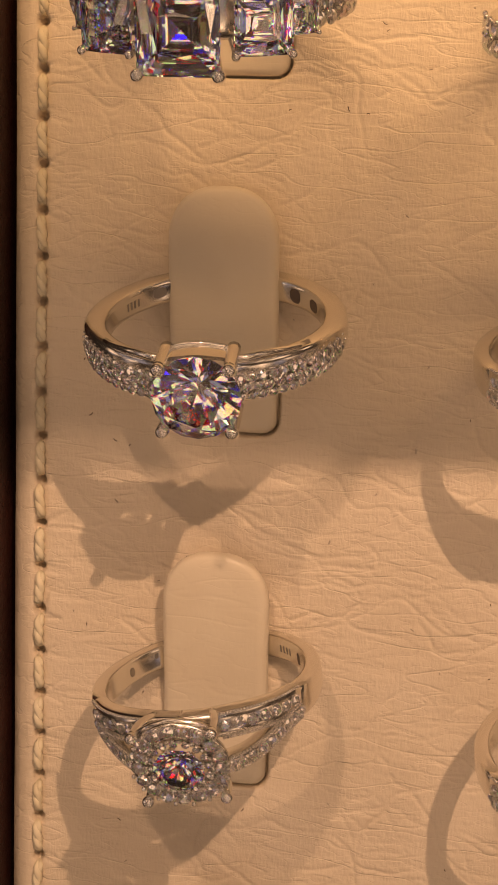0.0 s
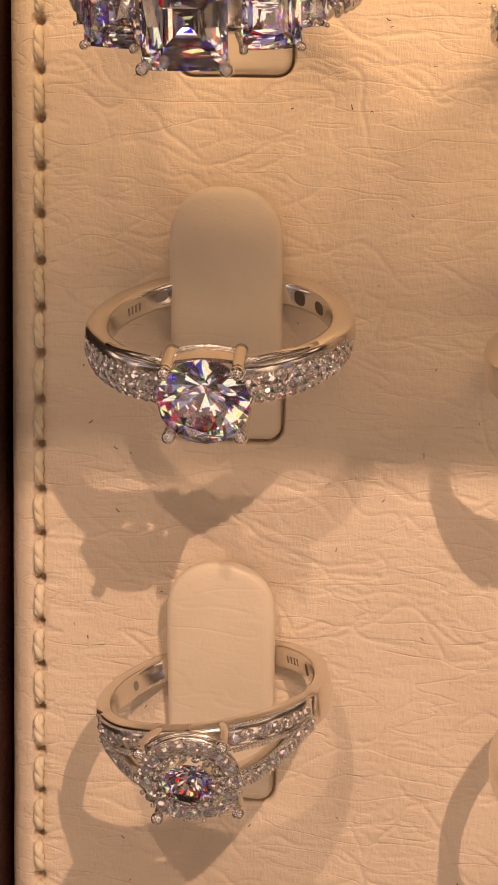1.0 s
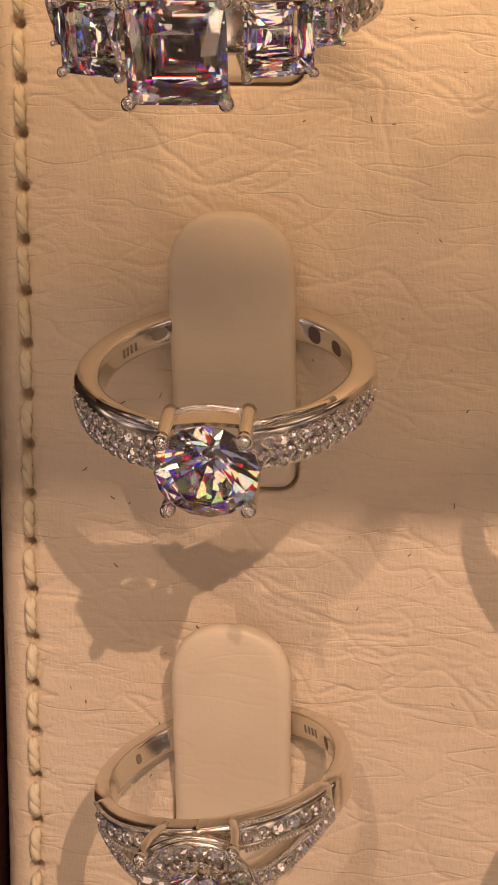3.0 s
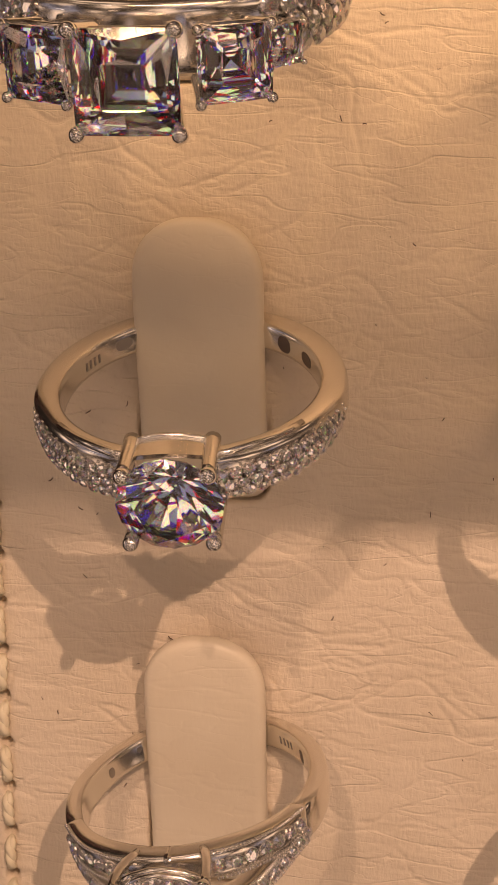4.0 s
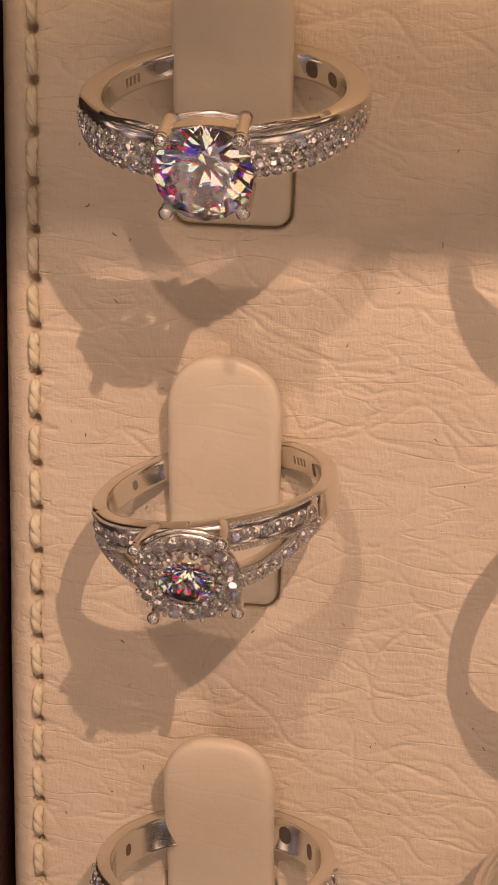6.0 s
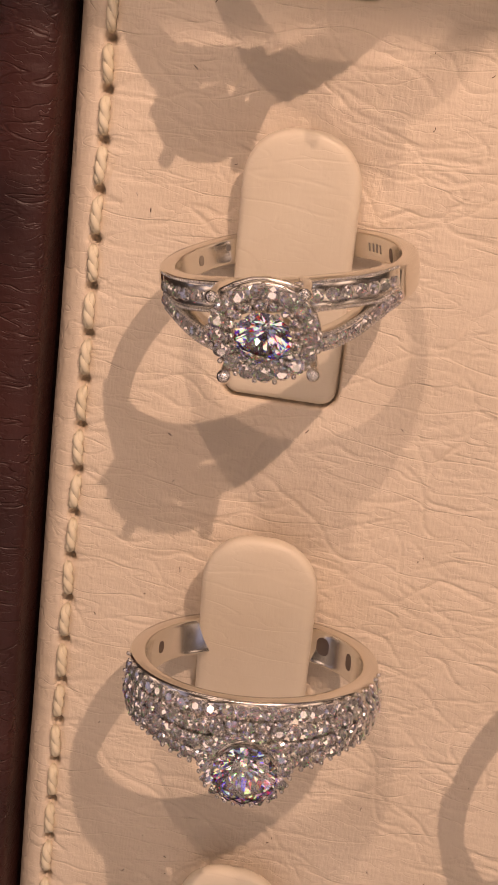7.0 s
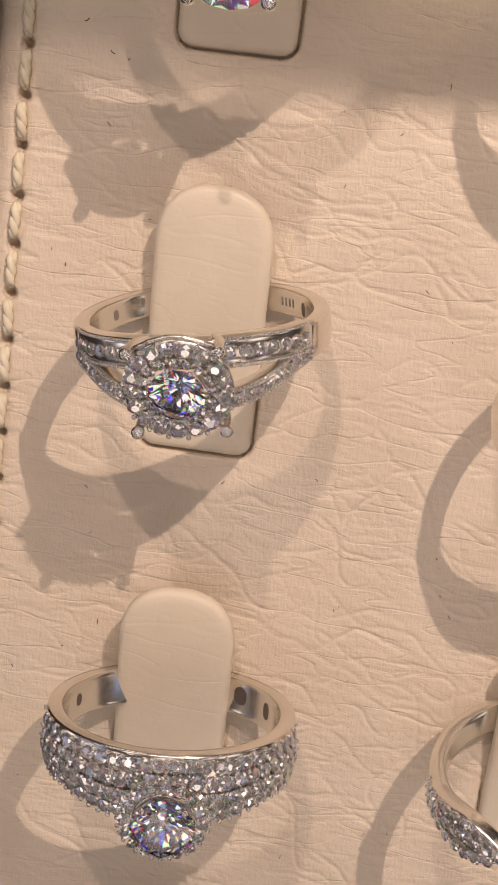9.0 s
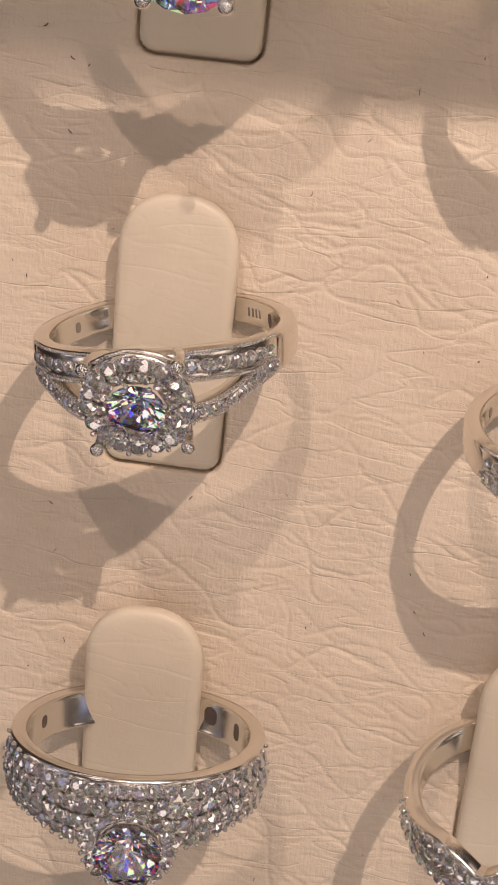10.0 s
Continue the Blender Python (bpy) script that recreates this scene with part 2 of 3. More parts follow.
def pave_stone(parent, m, d):
    key = ("pave_stone", round(d / 2, 6))
    if key not in MESHES:
        MESHES[key] = foiled(mesh_of("pave_stone", small_brilliant(d / 2), PAVE, False), SMALL_FACETS)
    return piece("pave_stone", MESHES[key], parent, m)


def bead(parent, place, r):
    return piece("bead", shared("bead", r, lambda q: hull(loop(8, q, 0) + loop(6, q * 0.72, q * 0.7) + loop(6, q * 0.72, -q * 0.7) + [(0, 0, q), (0, 0, -q)]), BRIGHT, True),
                 parent, Matrix.Translation(place))


def pave(parent, shape, start, end, rows, d, rise=0.0, beads=True, gap=1.05):
    """Rows of small stones set into the outside of a band, with beads between them."""
    mid = (start + end) / 2
    r_out = shape(mid)[1]
    step = math.degrees(d * gap / r_out) * (1 if end > start else -1)
    count = int(abs(end - start) / abs(step))
    for k in range(count + 1):
        for row in range(rows):
            th = start + step * (k + 0.5 * (row % 2))
            r0, r1, a0, a1 = shape(th)
            a = a0 + (a1 - a0) * (row + 0.5) / rows
            tip = -(row + 0.5 - rows / 2) * 14
            drop = 0.12 * MM * (row + 0.5 - rows / 2) ** 2
            pave_stone(parent, seat_pose(th, r1 + rise - drop + 0.10 * MM, a, tip + random.uniform(-8, 8), random.uniform(0, 6)), d * random.uniform(0.96, 1.02) // 1e-5 * 1e-5)
            if beads:
                bead(parent, on_ring(th + step * 0.5, r1 + rise - drop + 0.16 * MM, a + 0.42 * d * random.uniform(0.8, 1.1)), d * 0.17)


def ring_frame(name, centre, lean, yaw, label, spin=0.0):
    ob = new(name)
    ob.empty_display_size = 0.004
    ob.matrix_basis = pose(centre[0] * MM, centre[1] * MM, centre[2] * MM, 0, 0, yaw) @ pose(0, 0, 0, lean, 0, 0) @ pose(0, 0, 0, 0, spin, 0)
    return tagged(ob, label, "ring", "rings on the display pad")


# ---- the pad: one padded cream leather sheet with a stitched rolled edge ----
# foot of each tongue: x, y, turn, width, length, rise
SLOTS = [(-4.7, 59.6, 0.0, 9.1, 20.8, 3.6), (-4.8, 30.25, 0.0, 9.05, 20.5, 3.4), (-4.75, -0.95, -0.5, 9.0, 21.5, 3.6), (-4.2, -32.2, -0.3, 9.3, 21.1, 5.0),
         (-3.6, -62.0, 0.0, 9.1, 20.2, 3.6), (26.6, 59.6, 0.0, 9.1, 20.8, 3.6), (26.2, 30.25, 0.0, 9.2, 21.0, 3.6), (27.0, -0.95, 1.0, 9.2, 21.0, 3.6),
         (27.2, -32.2, 1.0, 9.2, 21.0, 4.4)]
STITCH_X, STITCH_PITCH, STITCH_0 = -20.55, 3.84, 40.6


def blurred(shape, sx, sy, rng, cell):
    """A field of soft random bumps with the given sizes in millimetres, spread one."""
    f = np.fft.rfft2(rng.standard_normal(shape))
    ky, kx = np.fft.fftfreq(shape[0], cell)[:, None], np.fft.rfftfreq(shape[1], cell)[None]
    g = np.fft.irfft2(f * np.exp(-2 * np.pi ** 2 * ((kx * sx) ** 2 + (ky * sy) ** 2)), shape)
    return g / g.std()


def pad_sheet():
    rng = np.random.default_rng(7)
    cell, x0, x1, y0, y1 = 0.14, -20.0, 46.0, -56.0, 90.0
    xs = np.concatenate([np.array([-23.4, -23.4, -23.37, -23.28, -23.1, -22.83, -22.5, -22.2, -21.9, -21.6, -21.35]), np.arange(-21.14, x1, cell)])
    ys = np.arange(y0, y1, cell)
    X, Y = np.meshgrid(xs, ys)
    shape = X.shape
    z = 0.10 * blurred(shape, 7, 4, rng, cell) + 0.013 * blurred(shape, 1.3, 0.55, rng, cell) + 0.008 * blurred(shape, 0.28, 0.3, rng, cell)
    crease = np.zeros(shape)

    def carve(px, py, depth, width):
        i, j = int((py - y0) / cell), int((px + 21.14) / cell) + 11
        n = int(3 * width / cell) + 1
        if not (n < i < shape[0] - n and 12 + n < j < shape[1] - n):
            return
        sl = np.s_[i - n:i + n + 1, j - n:j + n + 1]
        d2 = (X[sl] - px) ** 2 + (Y[sl] - py) ** 2
        crease[sl] = np.minimum(crease[sl], -depth * np.exp(-d2 / (2 * width ** 2)))

    for _ in range(1150):
        px, py = rng.uniform(-20, 40), rng.uniform(-52, 88)
        way = rng.normal(-0.08, 0.2) if rng.random() < 0.93 else rng.normal(0, 1.0)
        length, depth, width = rng.gamma(2.4, 3.6) + 1.0, rng.uniform(0.015, 0.15), rng.uniform(0.09, 0.13)
        bend, s = 0.0, 0.0
        while s < length:
            fade = math.sin(math.pi * min(max(s / length, 0.04), 0.96)) ** 0.5
            carve(px, py, depth * fade, width)
            bend = 0.8 * bend + rng.normal(0, 0.07)
            way = way * 0.97 + bend * 0.5
            px, py, s = px + 0.12 * math.cos(way), py + 0.12 * math.sin(way), s + 0.12
    # puckers round the stitches
    k0, k1 = int((y0 - STITCH_0) / STITCH_PITCH), int((y1 - STITCH_0) / STITCH_PITCH)
    for k in range(k0, k1 + 1):
        hy = STITCH_0 + k * STITCH_PITCH
        for _ in range(3):
            way, px, py = rng.normal(-0.1, 0.5), STITCH_X + 0.45, hy + rng.normal(0, 0.3)
            for s in range(int(rng.uniform(6, 26))):
                carve(px, py, 0.15 * (1 - s / 28), 0.13)
                px, py = px + 0.12 * math.cos(way), py + 0.12 * math.sin(way)
        z -= 1.6 * np.exp(-(((X - STITCH_X) / 0.38) ** 2 + ((Y - hy) / 0.42) ** 2) ** 1.5)
    z += crease
    # seam, rolled edge
    z -= 0.28 * np.exp(-((X - STITCH_X) / 0.55) ** 2)
    roll = np.clip((-20.9 - X) / 2.5, 0, 1)
    z -= 2.6 * (1 - np.sqrt(np.clip(1 - roll ** 1.9, 0, 1)))
    z[:, 0] = -6.0
    # the cut round the foot of each tongue
    for sx, sy, turn, wide, _, _ in SLOTS:
        c, s = math.cos(radians(turn)), math.sin(radians(turn))
        U, V = (X - sx) * c + (Y - sy) * s, -(X - sx) * s + (Y - sy) * c
        h, r = wide / 2 + 0.12, 1.3
        qx, qy = np.abs(U) - (h - r), np.abs(V - 8) - (8.15 - r)
        d = np.hypot(np.maximum(qx, 0), np.maximum(qy, 0)) + np.minimum(np.maximum(qx, qy), 0) - r
        low = 1 / (1 + np.exp((V - 5.0) / 0.7))
        z -= 0.95 * np.exp(-(d / 0.13) ** 2) * low + 0.9 * (d < 0) * low
    pts = np.stack([X, Y, z], -1).reshape(-1, 3) * MM
    nu, nv = shape
    idx = np.arange(nu * nv).reshape(nu, nv)
    quads = np.stack([idx[:-1, :-1], idx[:-1, 1:], idx[1:, 1:], idx[1:, :-1]], -1).reshape(-1, 4)
    me = bpy.data.meshes.new("display_pad")
    me.vertices.add(len(pts))
    me.vertices.foreach_set("co", pts.ravel())
    me.loops.add(quads.size)
    me.loops.foreach_set("vertex_index", quads.ravel().astype(np.int32))
    me.polygons.add(len(quads))
    me.polygons.foreach_set("loop_start", np.arange(0, quads.size, 4, dtype=np.int32))
    me.polygons.foreach_set("use_smooth", np.ones(len(quads), dtype=bool))
    me.materials.append(CREAM)
    me.update(calc_edges=True)
    return me


pad = tagged(new("display_pad", pad_sheet()), "cream leather display pad with fine creases and stitched edge", "display pad", kind="structure")


def stitch_mesh():
    """Two strands twisted round each other, dipping into the leather at both ends."""
    bm = bmesh.new()
    half = STITCH_PITCH * 0.5 - 0.55
    for phase in (0.0, math.pi):
        path = []
        for k in range(19):
            s = -1 + 2 * k / 18
            dip = 0.55 * abs(s) ** 5
            w = phase + s * 4.4
            path.append((0.13 * math.cos(w) * MM, s * half * MM, (0.12 - dip + 0.11 * math.sin(w)) * MM))
        t = tube(path, [0.34 * MM * (1 - 0.40 * abs(-1 + 2 * k / 18) ** 4) for k in range(19)], 8)
        tmp = bpy.data.meshes.new("strand")
        t.to_mesh(tmp)
        t.free()
        bm.from_mesh(tmp)
    return mesh_of("stitch", bm, THREAD)


STITCH = stitch_mesh()
for k in range(-25, 13):
    piece("stitch", STITCH, pad, pose(STITCH_X * MM, (STITCH_0 + (k + 0.5) * STITCH_PITCH) * MM, 0.0, random.uniform(-2, 2), random.uniform(-14, 14), random.uniform(-5, 5)))


# ---- the tray's brown leather frame and what lies beyond it ----
def frame_rail():
    prof = [(-23.3, -6.0), (-23.35, 0.4), (-23.42, 1.1), (-23.6, 1.5), (-23.9, 1.75), (-24.5, 2.0), (-25.5, 2.15), (-26.6, 2.15), (-27.6, 1.9),
            (-28.4, 1.4), (-28.9, 0.6), (-29.2, -0.6), (-29.3, -2.6), (-29.35, -6.0)]
    rng = np.random.default_rng(3)
    ys = np.arange(-60, 95, 0.5)
    pts = [((x - 0.55) * MM, y * MM, (z + (0.05 * rng.standard_normal() if -28 < x < -24.2 else 0)) * MM) for y in ys for x, z in prof]
    return grid_mesh("tray_frame", pts, len(ys), len(prof), BROWN)


tagged(new("tray_frame", frame_rail()), "dark brown grained leather frame round the display pad", "tray frame", kind="structure")


def slab(name, x0, x1, y0, y1, z0, z1, mat, label, category):
    bm = bmesh.new()
    bmesh.ops.create_cube(bm, size=1)
    for v in bm.verts:
        v.co = Vector(((x0 + x1) / 2 + v.co.x * (x1 - x0), (y0 + y1) / 2 + v.co.y * (y1 - y0), (z0 + z1) / 2 + v.co.z * (z1 - z0))) * MM
    return tagged(new(name, mesh_of(name, bm, mat, False)), label, category, kind="structure")


slab("floor", -200, 200, -200, 250, -12, -6, DARK, "dark showcase floor under the tray", "showcase floor")


# ---- tongues that hold the rings ----
def tongue_mesh(seed, wide, length, rise):
    rng = random.Random(seed)
    h = wide / 2
    layers = [(0.5, -1.5), (0.06, -1.3), (0.0, -1.05), (0.0, -0.72), (0.07, -0.42), (0.22, -0.2), (0.5, -0.06), (1.0, 0.0), (1.8, 0.05), (2.8, 0.07), (3.7, 0.08)]

    def side(inset):
        """Half outline from foot to tip: places (u, v)."""
        w, foot, tip = h - inset, inset, length - inset
        r = max(1.2 - inset, 0.15)
        out = [(w - r + r * math.sin(q * math.pi / 8), foot + r - r * math.cos(q * math.pi / 8)) for q in range(5)]
        top = h * 1.0
        out += [(w, foot + r + (length - top - foot - r) * q / 10) for q in range(1, 11)]
        out += [(w * math.cos(q * math.pi / 20) ** 0.86, length - top + (tip - length + top) * math.sin(q * math.pi / 20) ** 0.92) for q in range(1, 10)]
        return out

    def lift(v):
        return 0.1 + rise * smoothstep(-2, length + 1, v)

    wob = [rng.uniform(0, 6) for _ in range(4)]
    rings = []
    for inset, z in layers:
        half = side(inset)
        ring = []
        for u, v in half + [(-u, v) for u, v in half[::-1]]:
            dz = 0.03 * math.sin(v * 1.3 + wob[0]) * math.sin(u + wob[1]) if z > -0.3 else 0
            ring.append((u * MM, v * MM, (z + lift(v) + dz) * MM))
        rings.append(ring)
    bm = bmesh.new()
    rows = [[bm.verts.new(p) for p in ring] for ring in rings]
    n = len(rows[0])
    for a, b in zip(rows, rows[1:]):
        for q in range(n):
            bm.faces.new((a[q], a[(q + 1) % n], b[(q + 1) % n], b[q]))
    for row in (rows[0], rows[-1]):
        for q in range(n // 2 - 1):
            bm.faces.new((row[q], row[q + 1], row[n - 2 - q], row[n - 1 - q]))
    return mesh_of("ring_holder", bm, TONGUE)


for k, (sx, sy, turn, wide, length, rise) in enumerate(SLOTS):
    ob = new("ring_holder", tongue_mesh(k, wide, length, rise))
    ob.matrix_basis = pose(sx * MM, sy * MM, 0, 0, 0, turn)
    tagged(ob, "smooth cream leather tongue rising from a slot in the pad", "ring holder", "ring holders on the pad")


# ---- rings ----
def prong(parent, foot, tip, r, ball_r, bow=0.0):
    f, t = Vector(foot) * MM, Vector(tip) * MM
    path = [f.lerp(t, k / 6) + Vector((f.x, f.y, 0)).normalized() * bow * MM * math.sin(math.pi * k / 6) for k in range(7)]
    ob = part("prong", tube(path, [r * MM * (1 - 0.12 * k / 6) for k in range(7)]), GOLD, parent)
    tip_ob = part("prong_tip", ball(ball_r * MM), BRIGHT, ob)
    tip_ob.matrix_basis = Matrix.Translation(t)
    return ob


def big_stone(parent, m, bm, label):
    ob = part("stone", bm, GEM, parent, label, False)
    foiled(ob.data, FACETS)
    ob.matrix_basis = m
    return ob


def arc_rail(parent, a_pts, r=0.28, name="gallery_rail"):
    return part(name, tube([Vector(p) * MM for p in a_pts], r * MM), GOLD, parent)


def mark(parent, theta, span, a0, a1, r, name="engraved_mark", mat=None):
    """A shallow engraved patch on a ring's inside."""
    mid, half = (a0 + a1) / 2, (a1 - a0) / 2
    pts = []
    for k in range(7):
        tall = half * (0.45 + 0.55 * math.sqrt(max(0.0, 1 - (k / 3 - 1) ** 2))) if span > 2 else half
        pts += [on_ring(theta + span * (k / 6 - 0.5), (r - 0.012) * MM, (mid + tall * f) * MM) for f in (-1, 0, 1)]
    ob = new(name, grid_mesh(name, pts, 7, 3, mat or ENGRAVED))
    ob.parent = parent
    return ob


def bars(parent, theta, a, r, count):
    """Fine unreadable stamped writing, as bars."""
    for k in range(count):
        mark(parent, theta + 3.0 * k, 1.3, a - 0.35, a + 0.3, r, "stamped_mark", STAMP)


def gallery_plate(parent, half, side, z0, z1, bow):
    """A thin upright plate between two prongs, bowed outwards, with a rounded rim along its foot."""
    pts, nu = [], 15
    for k in range(nu):
        x = half * (-1 + 2 * k / (nu - 1))
        c = math.cos(x / half * math.pi / 2)
        for out, z in ((0.0, z0), (0.0, z1 + 0.25 * c), (-0.3, z1 + 0.25 * c), (-0.3, z0)):
            pts.append(Vector((x, side * (2.3 + bow * c + out), z)) * MM)
    ob = new("gallery_plate", grid_mesh("gallery_plate", pts, nu, 4, GOLD, close_v=True))
    ob.data.polygons.foreach_set("use_smooth", [False] * len(ob.data.polygons))
    ob.parent = parent
    arc_rail(parent, [(half * u, side * (2.35 + bow * math.cos(u * math.pi / 2)), z0) for u in (-1, -0.75, -0.5, -0.25, 0, 0.25, 0.5, 0.75, 1)], 0.2)
    return ob


def solitaire():
    ring = ring_frame("solitaire_ring", (-4.3, 39.85, 8.5), 19.5, 1.5, "white gold solitaire ring with round stone and pave shoulders", 1.4)

    def shape(th):
        q = abs((th + 180) % 360 - 180)
        front = 1 - smoothstep(62, 84, q)
        w = 1.05 + 0.55 * (1 - smoothstep(20, 110, q))
        return (8.38 * MM, (10.25 - 0.35 * front) * MM, (-w - 0.15 * front) * MM, w * MM)

    band("shank", shape, 14, 346, 128, ring, label="polished white gold shank")

    def outside(th):
        w = 1.0 - 0.3 * smoothstep(40, 78, abs(th))
        return (8.2 * MM, 9.92 * MM, (-0.55 - w) * MM, (-0.25 + w) * MM)

    mark(ring, 137, 8, -0.6, 0.65, 8.38)
    mark(ring, 119, 9, -0.5, 0.55, 8.38)
    mark(ring, -140, 9, -0.3, 0.6, 8.38, "pierced_cut", STAMP)
    bars(ring, -125, 0.0, 8.38, 4)
    for s in (1, -1):
        pave(ring, outside, s * 17, s * 77, 3, 0.80 * MM, 0.15 * MM)
        # the bright rail that rises from the shank to the prongs, with a slit under it
        arc_rail(ring, [on_ring(s * th, (9.35 + 0.9 * smoothstep(50, 16, th)) * MM, (1.35 + 0.75 * smoothstep(52, 24, th)) * MM) / MM for th in (54, 47, 40, 33, 26, 20, 15)], 0.26, "shoulder_rail")
    for sx in (1, -1):
        for sy in (1, -1):
            prong(ring, (sx * 2.42, sy * 2.35 - 0.12, 8.4), (sx * 2.5, sy * 2.45 - 0.12, 12.35), 0.53, 0.54)
    for sy in (1, -1):
        gallery_plate(ring, 2.3, sy, 8.7, 10.3, 0.35)
    for sx in (1, -1):
        arc_rail(ring, [(sx * (2.3 + 0.1 * math.cos(y * 0.7)), y, 9.4) for y in (-2.3, -1.2, 0, 1.2, 2.3)], 0.32)
    big_stone(ring, Matrix.Translation((0, -0.12 * MM, 11.8 * MM)), brilliant(3.25 * MM), "large round brilliant cut clear stone")
    return ring


solitaire()


def strand(parent, side, spread, r_out, w, start, end, rise=0.45):
    def shape(th):
        q = smoothstep(end, start, abs(th))
        a = side * (0.55 + spread * q)
        thin = 1 - 0.45 * smoothstep(60, 68, abs(th))
        return ((r_out - 1.25) * MM, (r_out + rise * q - 0.25 * smoothstep(60, 68, abs(th))) * MM, (a - w * thin / 2) * MM, (a + w * thin / 2) * MM)
    return shape


def milgrain(parent, shape, start, end, edge, r=0.13):
    n = int(abs(end - start) / 1.55)
    for k in range(n):
        th = start + (end - start) * (k + 0.5) / n
        r0, r1, a0, a1 = shape(th)
        bead(parent, on_ring(th, r1 + 0.02 * MM, a1 - 0.1 * MM if edge > 0 else a0 + 0.1 * MM), r * MM)


def split_ring(name, centre, lean, yaw, label, head):
    ring = ring_frame(name, centre, lean, yaw, label, -2.2 if head else 0.0)

    def shape(th):
        q = abs((th + 180) % 360 - 180)
        w = 1.05 + 0.3 * (1 - smoothstep(60, 130, q)) - 0.75 * (1 - smoothstep(46, 70, q))
        return (8.05 * MM, (9.38 - 0.45 * (1 - smoothstep(46, 68, q))) * MM, -w * MM, w * MM)

    band("shank", shape, 46, 314, 110, ring, label="polished white gold shank")
    bars(ring, 130, 0.1, 8.05, 4)
    mark(ring, 119, 4, -0.6, 0.5, 8.05, "pierced_cut")
    mark(ring, -137, 3, 0.1, 0.6, 8.05, "pierced_cut", STAMP)
    mark(ring, -117, 4, -0.4, 0.4, 8.05, "pierced_cut", STAMP)
    for s in (1, -1):
        for side in (1, -1):
            w = 2.15 if side > 0 else 1.3
            sh = strand(ring, side, 0.45 if side > 0 else 1.7, 9.4, w, 18, 62)
            band("shoulder", sh, 0, s * 68, 40, ring, label="split shoulder set with small stones")
            pave(ring, sh, s * 19, s * 62, 1, 0.98 * MM if side > 0 else 0.8 * MM, beads=False, gap=1.12)
            milgrain(ring, sh, s * 17, s * 62, 1)
            milgrain(ring, sh, s * 17, s * 62, -1)
    if head:
        # the cluster leans a little further forward than the ring
        top = Matrix.Translation((0, -0.68 * MM, 12.1 * MM)) @ Matrix.Rotation(radians(13), 4, "X")

        def at(x, y, z):
            return (top @ (Vector((x, y, z)) * MM)) / MM

        for sx in (1, -1):
            for sy in (1, -1):
                prong(ring, (sx * 2.2, sy * 2.0 - 0.2, 8.6), at(sx * 3.0, sy * 3.05, 0.2), 0.36, 0.5, 0.35)
        # open basket that carries the cluster
        cup = bmesh.new()
        rows = [[cup.verts.new(at(r * math.cos(q), r * math.sin(q), z) * MM) for q in (2 * math.pi * k / 40 for k in range(40))]
                for r, z in ((2.1, -0.6), (2.6, -0.95), (3.3, -0.95), (3.72, -0.6), (3.72, -0.32), (3.45, -0.22), (2.6, -0.15), (2.1, -0.2))]
        for a, b in zip(rows, rows[1:] + rows[:1]):
            for q in range(40):
                cup.faces.new((a[q], a[(q + 1) % 40], b[(q + 1) % 40], b[q]))
        part("cluster_rim", cup, GOLD, ring)
        for k in range(8):
            q = 2 * math.pi * (k + 0.5) / 8
            arc_rail(ring, [at(r * math.cos(q), r * math.sin(q), z) for r, z in ((2.6, -0.8), (1.9, -1.7), (1.1, -2.7))], 0.22, "basket_wire")
        for sy in (1, -1):
            arc_rail(ring, [at(x, sy * (3.6 - 0.10 * x * x), -0.85 + 0.03 * x * x) for x in (-2.6, -1.6, -0.5, 0.5, 1.6, 2.6)], 0.24)

        def set_stone(r, q, z, d):
            wob = Euler((random.uniform(-.16, .16), random.uniform(-.16, .16), q)).to_matrix().to_4x4()
            pave_stone(ring, top @ Matrix.Translation(Vector((r * math.cos(q), r * math.sin(q), z)) * MM) @ wob, d * MM)

        for k in range(17):
            q = 2 * math.pi * (k + 0.5) / 17
            set_stone(3.16, q, 0.0, 1.2)
            for f in (-0.1, 0.1):
                bead(ring, at(2.5 * math.cos(q + 0.185 + f), 2.5 * math.sin(q + 0.185 + f), 0.16) * MM, 0.17 * MM)
            bead(ring, at(3.7 * math.cos(q + 0.185), 3.7 * math.sin(q + 0.185), 0.0) * MM, 0.2 * MM)
        for k in range(16):
            set_stone(2.22, 2 * math.pi * k / 16, 0.18, 0.62)
        for k in range(8):
            q = 2 * math.pi * (k + 0.25) / 8
            bead(ring, at(1.98 * math.cos(q), 1.98 * math.sin(q), 0.55) * MM, 0.2 * MM)
        big_stone(ring, top @ Matrix.Translation((0, 0, 0.45 * MM)), brilliant(1.92 * MM), "round brilliant cut centre stone")
    return ring


split_ring("cluster_ring", (-4.3, 10.7, 8.0), 7.0, 9.5, "white gold ring with round halo cluster and split pave shoulders", True)
split_ring("split_shank_ring", (24.9, 38.5, 8.7), 16, 4, "white gold ring with split pave shoulders on a cream tongue", False)
split_ring("split_shank_ring", (26.7, 7.5, 8.6), 14, 6, "white gold ring with beaded split pave shoulders on a cream tongue", False)


